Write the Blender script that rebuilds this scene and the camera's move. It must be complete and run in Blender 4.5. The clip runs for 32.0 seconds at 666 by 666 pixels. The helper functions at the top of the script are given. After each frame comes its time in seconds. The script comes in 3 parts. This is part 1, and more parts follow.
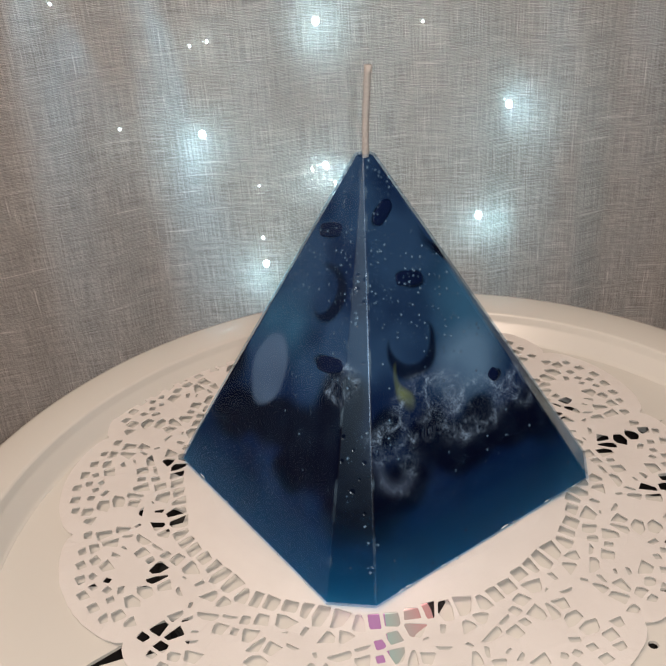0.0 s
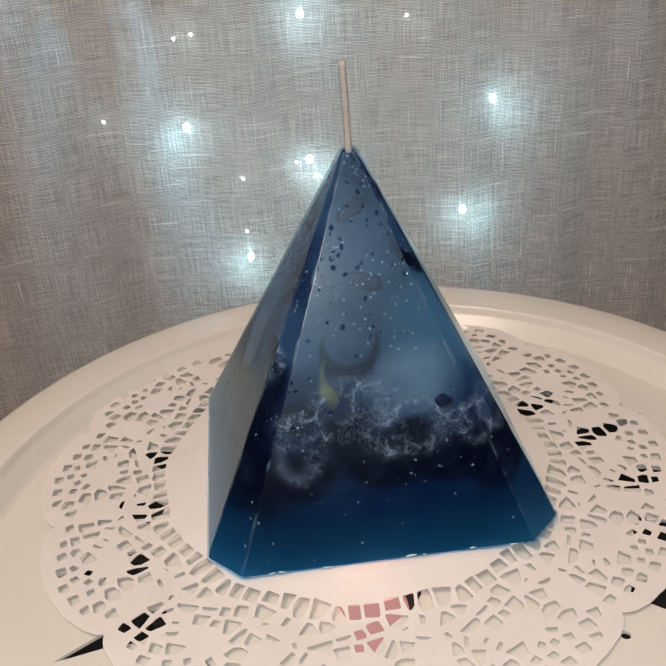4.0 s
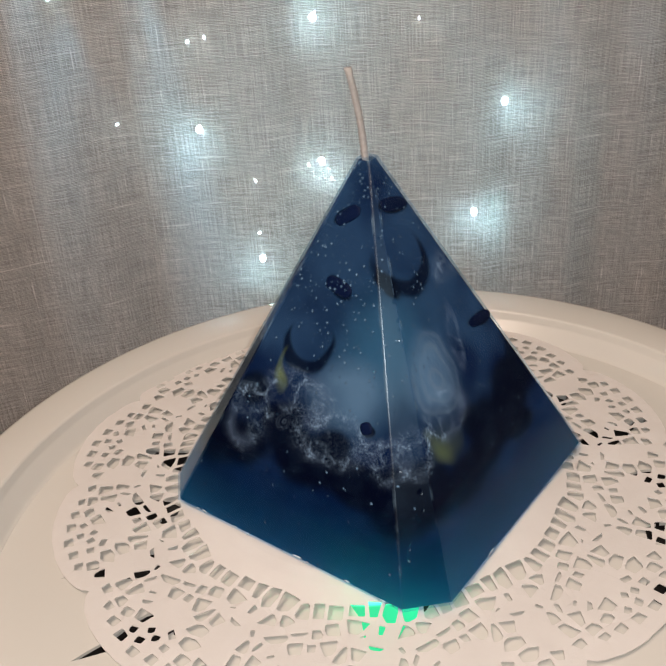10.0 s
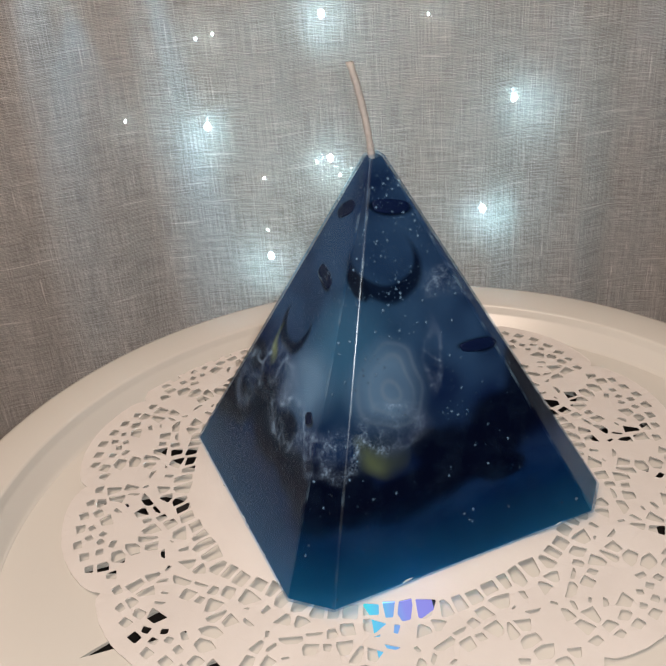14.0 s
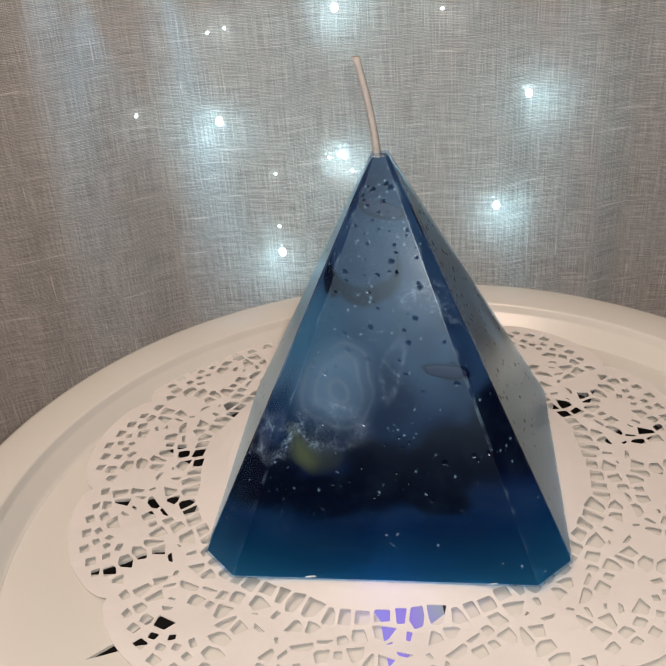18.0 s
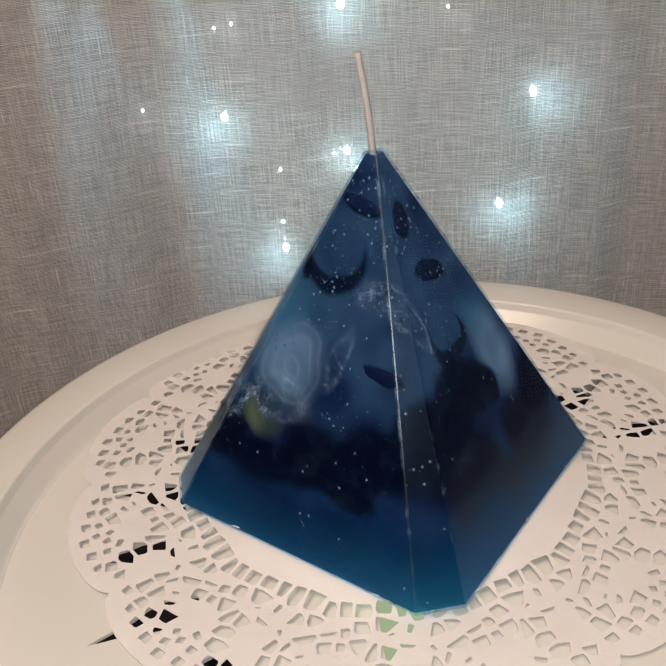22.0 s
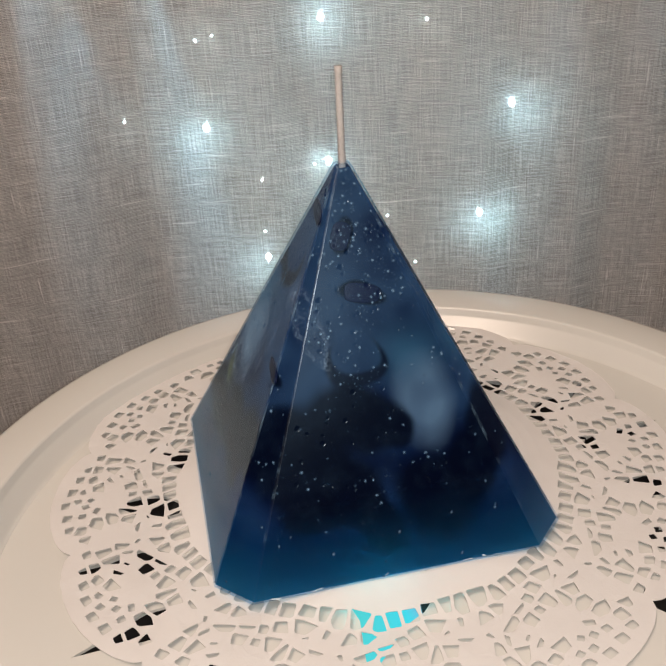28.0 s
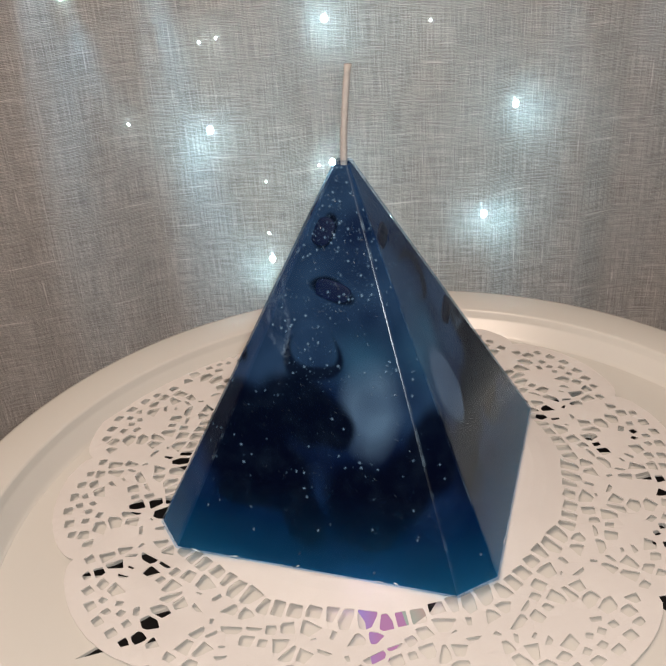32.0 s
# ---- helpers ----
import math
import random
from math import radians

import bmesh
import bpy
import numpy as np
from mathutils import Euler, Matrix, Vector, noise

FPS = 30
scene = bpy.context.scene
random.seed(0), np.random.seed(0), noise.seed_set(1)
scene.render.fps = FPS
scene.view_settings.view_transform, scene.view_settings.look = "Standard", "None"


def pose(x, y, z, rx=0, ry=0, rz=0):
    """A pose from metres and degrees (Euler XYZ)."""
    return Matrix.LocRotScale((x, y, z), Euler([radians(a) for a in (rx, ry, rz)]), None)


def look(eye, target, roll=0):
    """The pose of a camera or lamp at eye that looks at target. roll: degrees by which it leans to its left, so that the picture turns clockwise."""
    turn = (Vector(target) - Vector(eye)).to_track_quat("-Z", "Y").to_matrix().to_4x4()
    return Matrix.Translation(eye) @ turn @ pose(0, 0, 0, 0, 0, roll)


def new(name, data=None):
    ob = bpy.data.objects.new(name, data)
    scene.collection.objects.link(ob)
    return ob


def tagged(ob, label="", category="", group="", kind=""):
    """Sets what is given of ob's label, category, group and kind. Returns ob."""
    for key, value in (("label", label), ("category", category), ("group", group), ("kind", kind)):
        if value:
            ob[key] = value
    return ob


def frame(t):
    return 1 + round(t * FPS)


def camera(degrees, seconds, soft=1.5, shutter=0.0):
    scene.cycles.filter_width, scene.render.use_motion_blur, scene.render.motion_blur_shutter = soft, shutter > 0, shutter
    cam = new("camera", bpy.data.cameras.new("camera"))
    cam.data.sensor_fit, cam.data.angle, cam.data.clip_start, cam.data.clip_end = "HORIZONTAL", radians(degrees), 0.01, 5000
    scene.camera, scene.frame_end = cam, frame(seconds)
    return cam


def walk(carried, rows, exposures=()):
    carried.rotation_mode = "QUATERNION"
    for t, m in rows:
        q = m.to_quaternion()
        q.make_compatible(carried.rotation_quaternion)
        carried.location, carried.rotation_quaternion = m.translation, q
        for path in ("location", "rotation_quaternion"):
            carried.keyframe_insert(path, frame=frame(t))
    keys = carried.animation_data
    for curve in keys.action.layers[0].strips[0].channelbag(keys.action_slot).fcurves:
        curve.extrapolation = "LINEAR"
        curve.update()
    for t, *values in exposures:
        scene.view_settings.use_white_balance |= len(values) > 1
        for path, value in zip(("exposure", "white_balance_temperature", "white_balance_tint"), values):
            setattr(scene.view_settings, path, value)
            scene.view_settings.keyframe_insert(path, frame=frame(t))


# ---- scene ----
cam = camera(40.475, 32.0, soft=1.6)
walk(cam, [
    (0, pose(-0.0122, -0.2389, 0.1851, 60.573, 3.735, -2.581)),
    (0.5, pose(-0.0116, -0.2386, 0.1843, 60.817, 3.483, -2.580)),
    (1, pose(-0.0115, -0.2386, 0.1840, 60.666, 3.374, -2.574)),
    (1.5, pose(-0.0107, -0.2385, 0.1840, 60.144, 3.279, -2.724)),
    (2, pose(-0.0092, -0.2392, 0.1845, 60.005, 3.327, -2.878)),
    (2.5, pose(-0.0086, -0.2398, 0.1850, 60.112, 3.495, -2.821)),
    (3, pose(-0.0087, -0.2403, 0.1852, 60.120, 3.474, -2.836)),
    (3.5, pose(-0.0084, -0.2401, 0.1852, 60.086, 3.350, -2.986)),
    (5.5, pose(-0.0088, -0.2415, 0.1859, 60.553, 3.260, -2.899)),
    (6, pose(-0.0096, -0.2410, 0.1861, 60.551, 3.344, -3.101)),
    (6.5, pose(-0.0092, -0.2393, 0.1857, 60.406, 3.292, -3.009)),
    (7, pose(-0.0098, -0.2385, 0.1854, 60.291, 3.168, -2.900)),
    (7.5, pose(-0.0100, -0.2387, 0.1857, 60.249, 3.159, -2.797)),
    (8, pose(-0.0100, -0.2389, 0.1857, 60.277, 3.239, -2.749)),
    (8.5, pose(-0.0102, -0.2388, 0.1859, 60.233, 3.389, -2.671)),
    (9, pose(-0.0101, -0.2394, 0.1865, 60.230, 3.501, -2.685)),
    (9.5, pose(-0.0107, -0.2378, 0.1861, 60.074, 3.612, -2.596)),
    (10, pose(-0.0106, -0.2414, 0.1869, 60.192, 3.433, -2.512)),
    (10.5, pose(-0.0103, -0.2411, 0.1868, 59.989, 3.307, -2.463)),
    (11, pose(-0.0101, -0.2403, 0.1866, 59.921, 3.218, -2.278)),
    (11.5, pose(-0.0104, -0.2423, 0.1861, 60.084, 3.368, -2.180)),
    (12, pose(-0.0104, -0.2417, 0.1858, 60.127, 3.632, -2.031)),
    (12.5, pose(-0.0102, -0.2417, 0.1861, 60.176, 3.916, -2.169)),
    (13, pose(-0.0100, -0.2402, 0.1870, 60.167, 3.868, -2.211)),
    (13.5, pose(-0.0109, -0.2414, 0.1863, 60.271, 3.926, -2.209)),
    (14, pose(-0.0114, -0.2409, 0.1856, 60.166, 3.668, -2.131)),
    (14.5, pose(-0.0114, -0.2403, 0.1855, 60.035, 3.502, -2.092)),
    (16.5, pose(-0.0115, -0.2381, 0.1860, 60.006, 4.155, -1.626)),
    (17, pose(-0.0106, -0.2373, 0.1862, 59.898, 4.114, -1.362)),
    (17.5, pose(-0.0110, -0.2364, 0.1853, 59.899, 4.056, -1.351)),
    (18, pose(-0.0110, -0.2369, 0.1850, 59.867, 3.720, -1.295)),
    (18.5, pose(-0.0112, -0.2367, 0.1850, 59.767, 3.562, -1.296)),
    (19, pose(-0.0116, -0.2379, 0.1852, 59.714, 3.297, -1.228)),
    (19.5, pose(-0.0116, -0.2385, 0.1852, 59.627, 3.383, -1.158)),
    (20, pose(-0.0110, -0.2412, 0.1860, 59.752, 3.349, -1.084)),
    (20.5, pose(-0.0108, -0.2412, 0.1858, 59.828, 3.421, -1.124)),
    (21, pose(-0.0112, -0.2404, 0.1851, 60.013, 3.457, -1.122)),
    (21.5, pose(-0.0107, -0.2407, 0.1861, 59.868, 3.494, -1.038)),
    (22, pose(-0.0105, -0.2398, 0.1858, 59.689, 3.225, -0.770)),
    (22.5, pose(-0.0109, -0.2399, 0.1859, 59.716, 3.098, -0.977)),
    (23, pose(-0.0122, -0.2400, 0.1860, 59.868, 2.808, -1.194)),
    (23.5, pose(-0.0113, -0.2413, 0.1869, 59.987, 3.117, -1.245)),
    (24, pose(-0.0113, -0.2412, 0.1871, 59.966, 3.301, -1.308)),
    (24.5, pose(-0.0110, -0.2416, 0.1878, 60.097, 3.618, -1.447)),
    (25, pose(-0.0106, -0.2406, 0.1875, 60.266, 3.572, -1.454)),
    (25.5, pose(-0.0100, -0.2410, 0.1878, 60.235, 3.394, -1.710)),
    (27.5, pose(-0.0091, -0.2416, 0.1886, 60.090, 3.172, -1.917)),
    (28, pose(-0.0091, -0.2417, 0.1889, 59.973, 3.095, -1.795)),
    (28.5, pose(-0.0080, -0.2415, 0.1887, 60.012, 3.430, -1.719)),
    (29, pose(-0.0077, -0.2415, 0.1886, 59.853, 3.390, -1.604)),
    (29.5, pose(-0.0071, -0.2413, 0.1887, 59.752, 3.266, -1.610)),
    (30, pose(-0.0075, -0.2410, 0.1903, 59.607, 3.221, -1.641)),
    (30.5, pose(-0.0081, -0.2412, 0.1890, 59.794, 3.181, -1.618)),
    (31, pose(-0.0085, -0.2416, 0.1883, 59.944, 3.251, -1.626)),
    (31.5, pose(-0.0090, -0.2419, 0.1881, 60.140, 3.409, -1.674)),
    (32, pose(-0.0092, -0.2417, 0.1877, 60.226, 3.327, -1.619)),
])

from mathutils import geometry

# ---- light ----
world = bpy.data.worlds.new("room_air")
scene.world = world
world.use_nodes = True
world.node_tree.nodes["Background"].inputs[0].default_value = (0.85, 0.85, 0.85, 1)
world.node_tree.nodes["Background"].inputs[1].default_value = 0.04
scene.view_settings.exposure = 0.0


def lamp(name, kind, energy, colour, place, **extra):
    data = bpy.data.lights.new(name, kind)
    data.energy, data.color = energy, colour
    for key, value in extra.items():
        setattr(data, key, value)
    ob = new(name, data)
    ob.matrix_world = place
    return ob


# warm shaded lamp of the room and the small white torch beside the lens
lamp("room_lamp_light", "AREA", 16.0, (1.0, 0.78, 0.64), look((-0.30, -0.60, 1.18), (0, 0, 0)), shape="DISK", size=0.6)
lamp("torch_light", "POINT", 1.7, (1.0, 0.975, 0.96), pose(-0.0045, -0.243, 0.1888), shadow_soft_size=0.0013)


# ---- materials ----
class Mat:
    """A small builder for node materials."""

    def __init__(self, name):
        self.m = bpy.data.materials.new(name)
        self.m.use_nodes = True
        self.t = self.m.node_tree
        self.t.nodes.clear()

    def n(self, kind, ins=None, **props):
        node = self.t.nodes.new(kind)
        for key, value in props.items():
            setattr(node, key, value)
        for key, value in (ins or {}).items():
            sock = node.inputs[key]
            if hasattr(value, "links"):
                self.t.links.new(value, sock)
            elif hasattr(value, "outputs"):
                self.t.links.new(value.outputs[0], sock)
            else:
                sock.default_value = value
        return node

    def coord(self, out="Object"):
        return self.n("ShaderNodeTexCoord").outputs[out]

    def noise(self, vec, scale, detail=4.0, rough=0.55, distort=0.0):
        return self.n("ShaderNodeTexNoise", {"Vector": vec, "Scale": scale, "Detail": detail, "Roughness": rough, "Distortion": distort}).outputs[0]

    def span(self, value, a, b, c=0.0, d=1.0):
        return self.n("ShaderNodeMapRange", {"Value": value, "From Min": a, "From Max": b, "To Min": c, "To Max": d}).outputs[0]

    def math(self, op, a, b=0.0):
        return self.n("ShaderNodeMath", {0: a, 1: b}, operation=op).outputs[0]

    def mix(self, fac, a, b):
        return self.n("ShaderNodeMix", {0: fac, 6: a, 7: b}, data_type="RGBA").outputs[2]

    def bump(self, height, strength, dist):
        return self.n("ShaderNodeBump", {"Height": height, "Strength": strength, "Distance": dist}).outputs[0]

    def graze(self, face_on):
        """How much a clear surface mirrors: little face on, more at a slant."""
        slant = self.n("ShaderNodeLayerWeight", {"Blend": 0.5}).outputs[1]
        return self.math("ADD", face_on, self.math("MULTIPLY", self.math("POWER", slant, 4.5), 1 - face_on))

    def out(self, shader):
        self.n("ShaderNodeOutputMaterial", {"Surface": shader})
        return self.m


def plain(name, a, b, scale, rough=0.5, bump=0.0, dist=0.001, metal=0.0, spec=0.5):
    k = Mat(name)
    v = k.coord()
    big = k.noise(v, scale, 3)
    fine = k.noise(v, scale * 9, 4)
    f = k.span(k.math("ADD", k.math("MULTIPLY", big, 0.6), k.math("MULTIPLY", fine, 0.4)), 0.35, 0.65)
    ins = {"Base Color": k.mix(f, (*a, 1), (*b, 1)), "Roughness": k.span(fine, 0.3, 0.7, rough * 0.85, rough * 1.15), "Metallic": metal, "Specular IOR Level": spec}
    if bump:
        ins["Normal"] = k.bump(fine, bump, dist)
    return k.out(k.n("ShaderNodeBsdfPrincipled", ins))


def wax_skin():
    """The clear hazy outer wax with its air bubbles."""
    k = Mat("hazy_blue_wax")
    v = k.coord()
    z = k.n("ShaderNodeSeparateXYZ", {0: v}).outputs[2]
    cloud = k.noise(v, 45, 4)
    high = k.span(k.math("ADD", z, k.math("MULTIPLY", k.math("SUBTRACT", cloud, 0.5), 0.15)), 0.046, 0.086)

    rough_v = k.n("ShaderNodeVectorMath", {0: v, 1: k.n("ShaderNodeVectorMath", {0: k.n("ShaderNodeTexNoise", {"Vector": v, "Scale": 900.0, "Detail": 1.0}).outputs[1], 1: (0.0006, 0.0006, 0.0006)}, operation="MULTIPLY").outputs[0]}, operation="ADD").outputs[0]

    def bubbles(scale, size, rare, lift, core=1.0):
        cells = k.n("ShaderNodeTexVoronoi", {"Vector": rough_v, "Scale": scale})
        dot = k.span(cells.outputs[0], size * core * 0.5, size * 1.8, 1.0, 0.0)
        pick = k.n("ShaderNodeSeparateColor", {0: cells.outputs[1]}).outputs[0]
        return k.math("MULTIPLY", dot, k.math("GREATER_THAN", k.math("ADD", pick, k.math("MULTIPLY", high, lift)), rare))

    clump = k.span(k.noise(v, 80, 3), 0.34, 0.50)
    speck = k.math("MAXIMUM", k.math("MULTIPLY", bubbles(1350.0, 0.26, 0.985, 0.40), 0.5), k.math("MAXIMUM", bubbles(560.0, 0.19, 0.94, 0.46), bubbles(430.0, 0.15, 0.93, 0.50)))
    speck = k.math("MULTIPLY", speck, clump)
    pit = k.math("MAXIMUM", bubbles(330.0, 0.15, 0.88, 0.22, 1.4), bubbles(600.0, 0.18, 0.94, 0.18, 1.4))
    swell = k.noise(v, 60, 2)
    haze = k.mix(k.span(cloud, 0.35, 0.65), (0.008, 0.034, 0.095, 1), (0.022, 0.075, 0.155, 1))
    haze = k.mix(k.span(z, 0.012, 0.045), (0.002, 0.022, 0.060, 1), haze)
    colour = k.mix(k.math("MULTIPLY", speck, 0.9), haze, (0.16, 0.28, 0.42, 1))
    height = k.math("ADD", k.math("ADD", k.math("MULTIPLY", speck, 0.05), k.math("MULTIPLY", pit, -1.0)), k.math("MULTIPLY", swell, 0.3))
    nrm = k.bump(height, 0.26, 0.0006)
    haze_body = k.n("ShaderNodeBsdfDiffuse", {"Color": colour})
    clear = k.n("ShaderNodeBsdfTransparent", {"Color": (0.84, 0.92, 1.0, 1)})
    solid = k.math("ADD", k.span(z, 0.01, 0.08, 0.01, 0.04), k.math("MULTIPLY", speck, 0.6))
    wax = k.n("ShaderNodeMixShader", {0: solid, 1: clear, 2: haze_body})
    # pits are darkened through the gloss colours themselves
    gloss = k.n("ShaderNodeBsdfGlossy", {"Color": k.mix(pit, (1, 1, 1, 1), (0.04, 0.04, 0.04, 1)), "Roughness": k.span(cloud, 0.3, 0.7, 0.13, 0.18), "Normal": nrm})
    # the blue tint stands in for light scattered inside the wax
    sheen = k.n("ShaderNodeBsdfGlossy", {"Color": k.mix(pit, (0.56, 0.82, 1.0, 1), (0.02, 0.03, 0.04, 1)), "Roughness": 0.36, "Normal": nrm}, distribution="BECKMANN")
    gloss = k.n("ShaderNodeMixShader", {0: 0.70, 1: gloss, 2: sheen})
    return k.out(k.n("ShaderNodeMixShader", {0: k.graze(0.024), 1: wax, 2: gloss}))


def wax_core():
    """Marbled wax: clouds from its own colour layer, with curled white veins where that layer says so."""
    k = Mat("marbled_blue_wax")
    v = k.coord()
    att = k.n("ShaderNodeAttribute", attribute_name="marbling")
    f = k.noise(v, 160, 4)
    shade = k.mix(k.span(f, 0.45, 0.75, 0.0, 0.035), att.outputs[0], (0.10, 0.18, 0.26, 1))
    curl = k.n("ShaderNodeTexNoise", {"Vector": v, "Scale": 140.0, "Detail": 3.0, "Distortion": 2.2}).outputs[0]
    curl2 = k.n("ShaderNodeTexNoise", {"Vector": v, "Scale": 330.0, "Detail": 2.0, "Distortion": 1.4}).outputs[0]
    line = k.math("MAXIMUM", k.span(k.math("ABSOLUTE", k.math("SUBTRACT", curl, 0.5)), 0.0, 0.026, 1.0, 0.0),
                  k.math("MULTIPLY", k.span(k.math("ABSOLUTE", k.math("SUBTRACT", curl2, 0.52)), 0.0, 0.03, 1.0, 0.0), 0.55))
    bent = k.n("ShaderNodeVectorMath", {0: v, 1: k.n("ShaderNodeVectorMath", {0: k.n("ShaderNodeTexNoise", {"Vector": v, "Scale": 150.0, "Detail": 3.0}).outputs[1], 1: (0.007, 0.007, 0.007)}, operation="MULTIPLY").outputs[0]}, operation="ADD").outputs[0]
    net = k.n("ShaderNodeTexVoronoi", {"Vector": bent, "Scale": 190.0}, feature="DISTANCE_TO_EDGE").outputs[0]
    lace_line = k.span(net, 0.0, 0.17, 1.0, 0.0)
    grain = k.span(k.noise(v, 1500, 2), 0.42, 0.62)
    line = k.math("MAXIMUM", k.math("MULTIPLY", line, 0.45), k.math("MULTIPLY", lace_line, k.span(k.noise(v, 260, 3), 0.40, 0.62)))
    line = k.math("ADD", k.math("MULTIPLY", line, k.math("ADD", 0.35, k.math("MULTIPLY", grain, 0.65))), k.math("MULTIPLY", grain, 0.10))
    line = k.math("MULTIPLY", k.math("MULTIPLY", line, k.span(k.noise(v, 90, 3), 0.34, 0.58)), att.outputs[3])
    shade = k.mix(k.math("MULTIPLY", line, 0.85), shade, (0.30, 0.38, 0.46, 1))
    z = k.n("ShaderNodeSeparateXYZ", {0: v}).outputs[2]
    solid = k.n("ShaderNodeBsdfDiffuse", {"Color": shade, "Roughness": 1.0})
    through_wax = k.n("ShaderNodeBsdfTranslucent", {"Color": (0.09, 0.50, 0.74, 1)})
    return k.out(k.n("ShaderNodeMixShader", {0: k.span(z, 0.0, 0.022, 0.7, 0.0), 1: solid, 2: through_wax}))


def wax_edge():
    """The rounded edges: clear glossy wax, part of its glint painted as pale colour."""
    k = Mat("glinting_wax_edge")
    v = k.coord()
    z = k.n("ShaderNodeSeparateXYZ", {0: v}).outputs[2]
    glint_edge = k.math("MULTIPLY", k.span(k.noise(v, 160, 5), 0.50, 0.68), k.span(z, 0.0, 0.05, 0.10, 0.34))
    body = k.n("ShaderNodeBsdfDiffuse", {"Color": (0.16, 0.27, 0.38, 1)})
    wax = k.n("ShaderNodeMixShader", {0: glint_edge, 1: k.n("ShaderNodeBsdfTransparent", {"Color": (0.84, 0.92, 1.0, 1)}), 2: body})
    gloss = k.n("ShaderNodeBsdfGlossy", {"Color": (0.8, 0.92, 1.0, 1), "Roughness": 0.26})
    return k.out(k.n("ShaderNodeMixShader", {0: 0.035, 1: wax, 2: gloss}))


def linen():
    """Open linen weave: two sets of uneven threads with gaps between them."""
    k = Mat("sheer_linen")
    uv = k.coord("UV")
    bend = k.noise(uv, 22, 3)
    warp = k.n("ShaderNodeVectorMath", {0: uv, 1: k.n("ShaderNodeVectorMath", {0: k.n("ShaderNodeTexNoise", {"Vector": uv, "Scale": 30.0, "Detail": 3.0}).outputs[1], 1: (0.0011, 0.0011, 0)}, operation="MULTIPLY").outputs[0]}, operation="ADD").outputs[0]
    warp = k.n("ShaderNodeVectorMath", {0: warp, 1: k.n("ShaderNodeVectorMath", {0: k.n("ShaderNodeTexNoise", {"Vector": uv, "Scale": 420.0, "Detail": 1.0}).outputs[1], 1: (0.0008, 0.0008, 0)}, operation="MULTIPLY").outputs[0]}, operation="ADD").outputs[0]
    xy = k.n("ShaderNodeSeparateXYZ", {0: warp})

    def threads(axis, count):
        wave = k.math("SINE", k.math("MULTIPLY", xy.outputs[axis], 6.2832 * count))
        return k.span(wave, -1.0, 1.0, 0.25, 1.0)

    def slubs(sx, sy, a, b):
        s = k.n("ShaderNodeMapping", {"Vector": uv, "Scale": (sx, sy, 1)})
        return k.span(k.noise(s.outputs[0], 1.0, 2, 0.6), a, b)

    weft, warp_t = threads(1, 1500), threads(0, 1550)
    weft_fat = slubs(60, 1700, 0.26, 0.74)
    warp_fat = slubs(1450, 45, 0.38, 0.70)
    slub_v = slubs(760, 34, 0.66, 0.75)
    slub_h = slubs(20, 430, 0.64, 0.73)
    fuzz = k.noise(uv, 2600, 2, 0.7)
    cloth = k.math("ADD", k.math("MULTIPLY", weft, k.math("ADD", 0.25, k.math("MULTIPLY", weft_fat, 0.7))),
                   k.math("MULTIPLY", warp_t, k.math("ADD", 0.0, k.math("MULTIPLY", warp_fat, 0.42))))
    cloth = k.math("ADD", cloth, k.math("MULTIPLY", k.math("SUBTRACT", fuzz, 0.5), 1.2))
    dense = k.math("MINIMUM", k.math("ADD", k.math("ADD", cloth, k.math("MULTIPLY", slub_v, 0.45)), k.math("MULTIPLY", slub_h, 0.35)), 1.6)
    base = k.mix(k.span(dense, 0.05, 1.35), (0.24, 0.213, 0.194, 1), (1.0, 0.94, 0.89, 1))
    base = k.mix(k.span(bend, 0.35, 0.65, 0.0, 0.2), base, (0.56, 0.535, 0.525, 1))
    nrm = k.bump(dense, 0.4, 0.0006)
    front = k.n("ShaderNodeBsdfPrincipled", {"Base Color": base, "Roughness": 0.85, "Specular IOR Level": 0.15, "Normal": nrm})
    back = k.n("ShaderNodeBsdfTranslucent", {"Color": base, "Normal": nrm})
    body = k.n("ShaderNodeMixShader", {0: 0.30, 1: front, 2: back})
    gap = k.span(dense, 0.1, 0.75, 0.32, 0.0)
    return k.out(k.n("ShaderNodeMixShader", {0: gap, 1: body, 2: k.n("ShaderNodeBsdfTransparent")}))


def paper():
    k = Mat("white_doily_paper")
    v = k.coord()
    f = k.noise(v, 60, 4)
    g = k.noise(v, 1800, 2)
    col = k.mix(k.span(f, 0.3, 0.7), (0.600, 0.573, 0.548, 1), (0.635, 0.608, 0.583, 1))
    nrm = k.bump(k.math("ADD", k.math("MULTIPLY", f, 1.0), k.math("MULTIPLY", g, 0.15)), 0.25, 0.0012)
    a = k.n("ShaderNodeBsdfPrincipled", {"Base Color": col, "Roughness": 0.7, "Specular IOR Level": 0.3, "Normal": nrm})
    b = k.n("ShaderNodeBsdfTranslucent", {"Color": col})
    return k.out(k.n("ShaderNodeMixShader", {0: 0.11, 1: a, 2: b}))


def enamel():
    """Smooth white enamel, faintly uneven in gloss."""
    k = Mat("white_enamel")
    v = k.coord()
    soft = k.noise(v, 14, 2)
    col = k.mix(k.span(soft, 0.3, 0.7), (0.520, 0.508, 0.470, 1), (0.545, 0.530, 0.490, 1))
    return k.out(k.n("ShaderNodeBsdfPrincipled", {"Base Color": col, "Roughness": 0.24}))


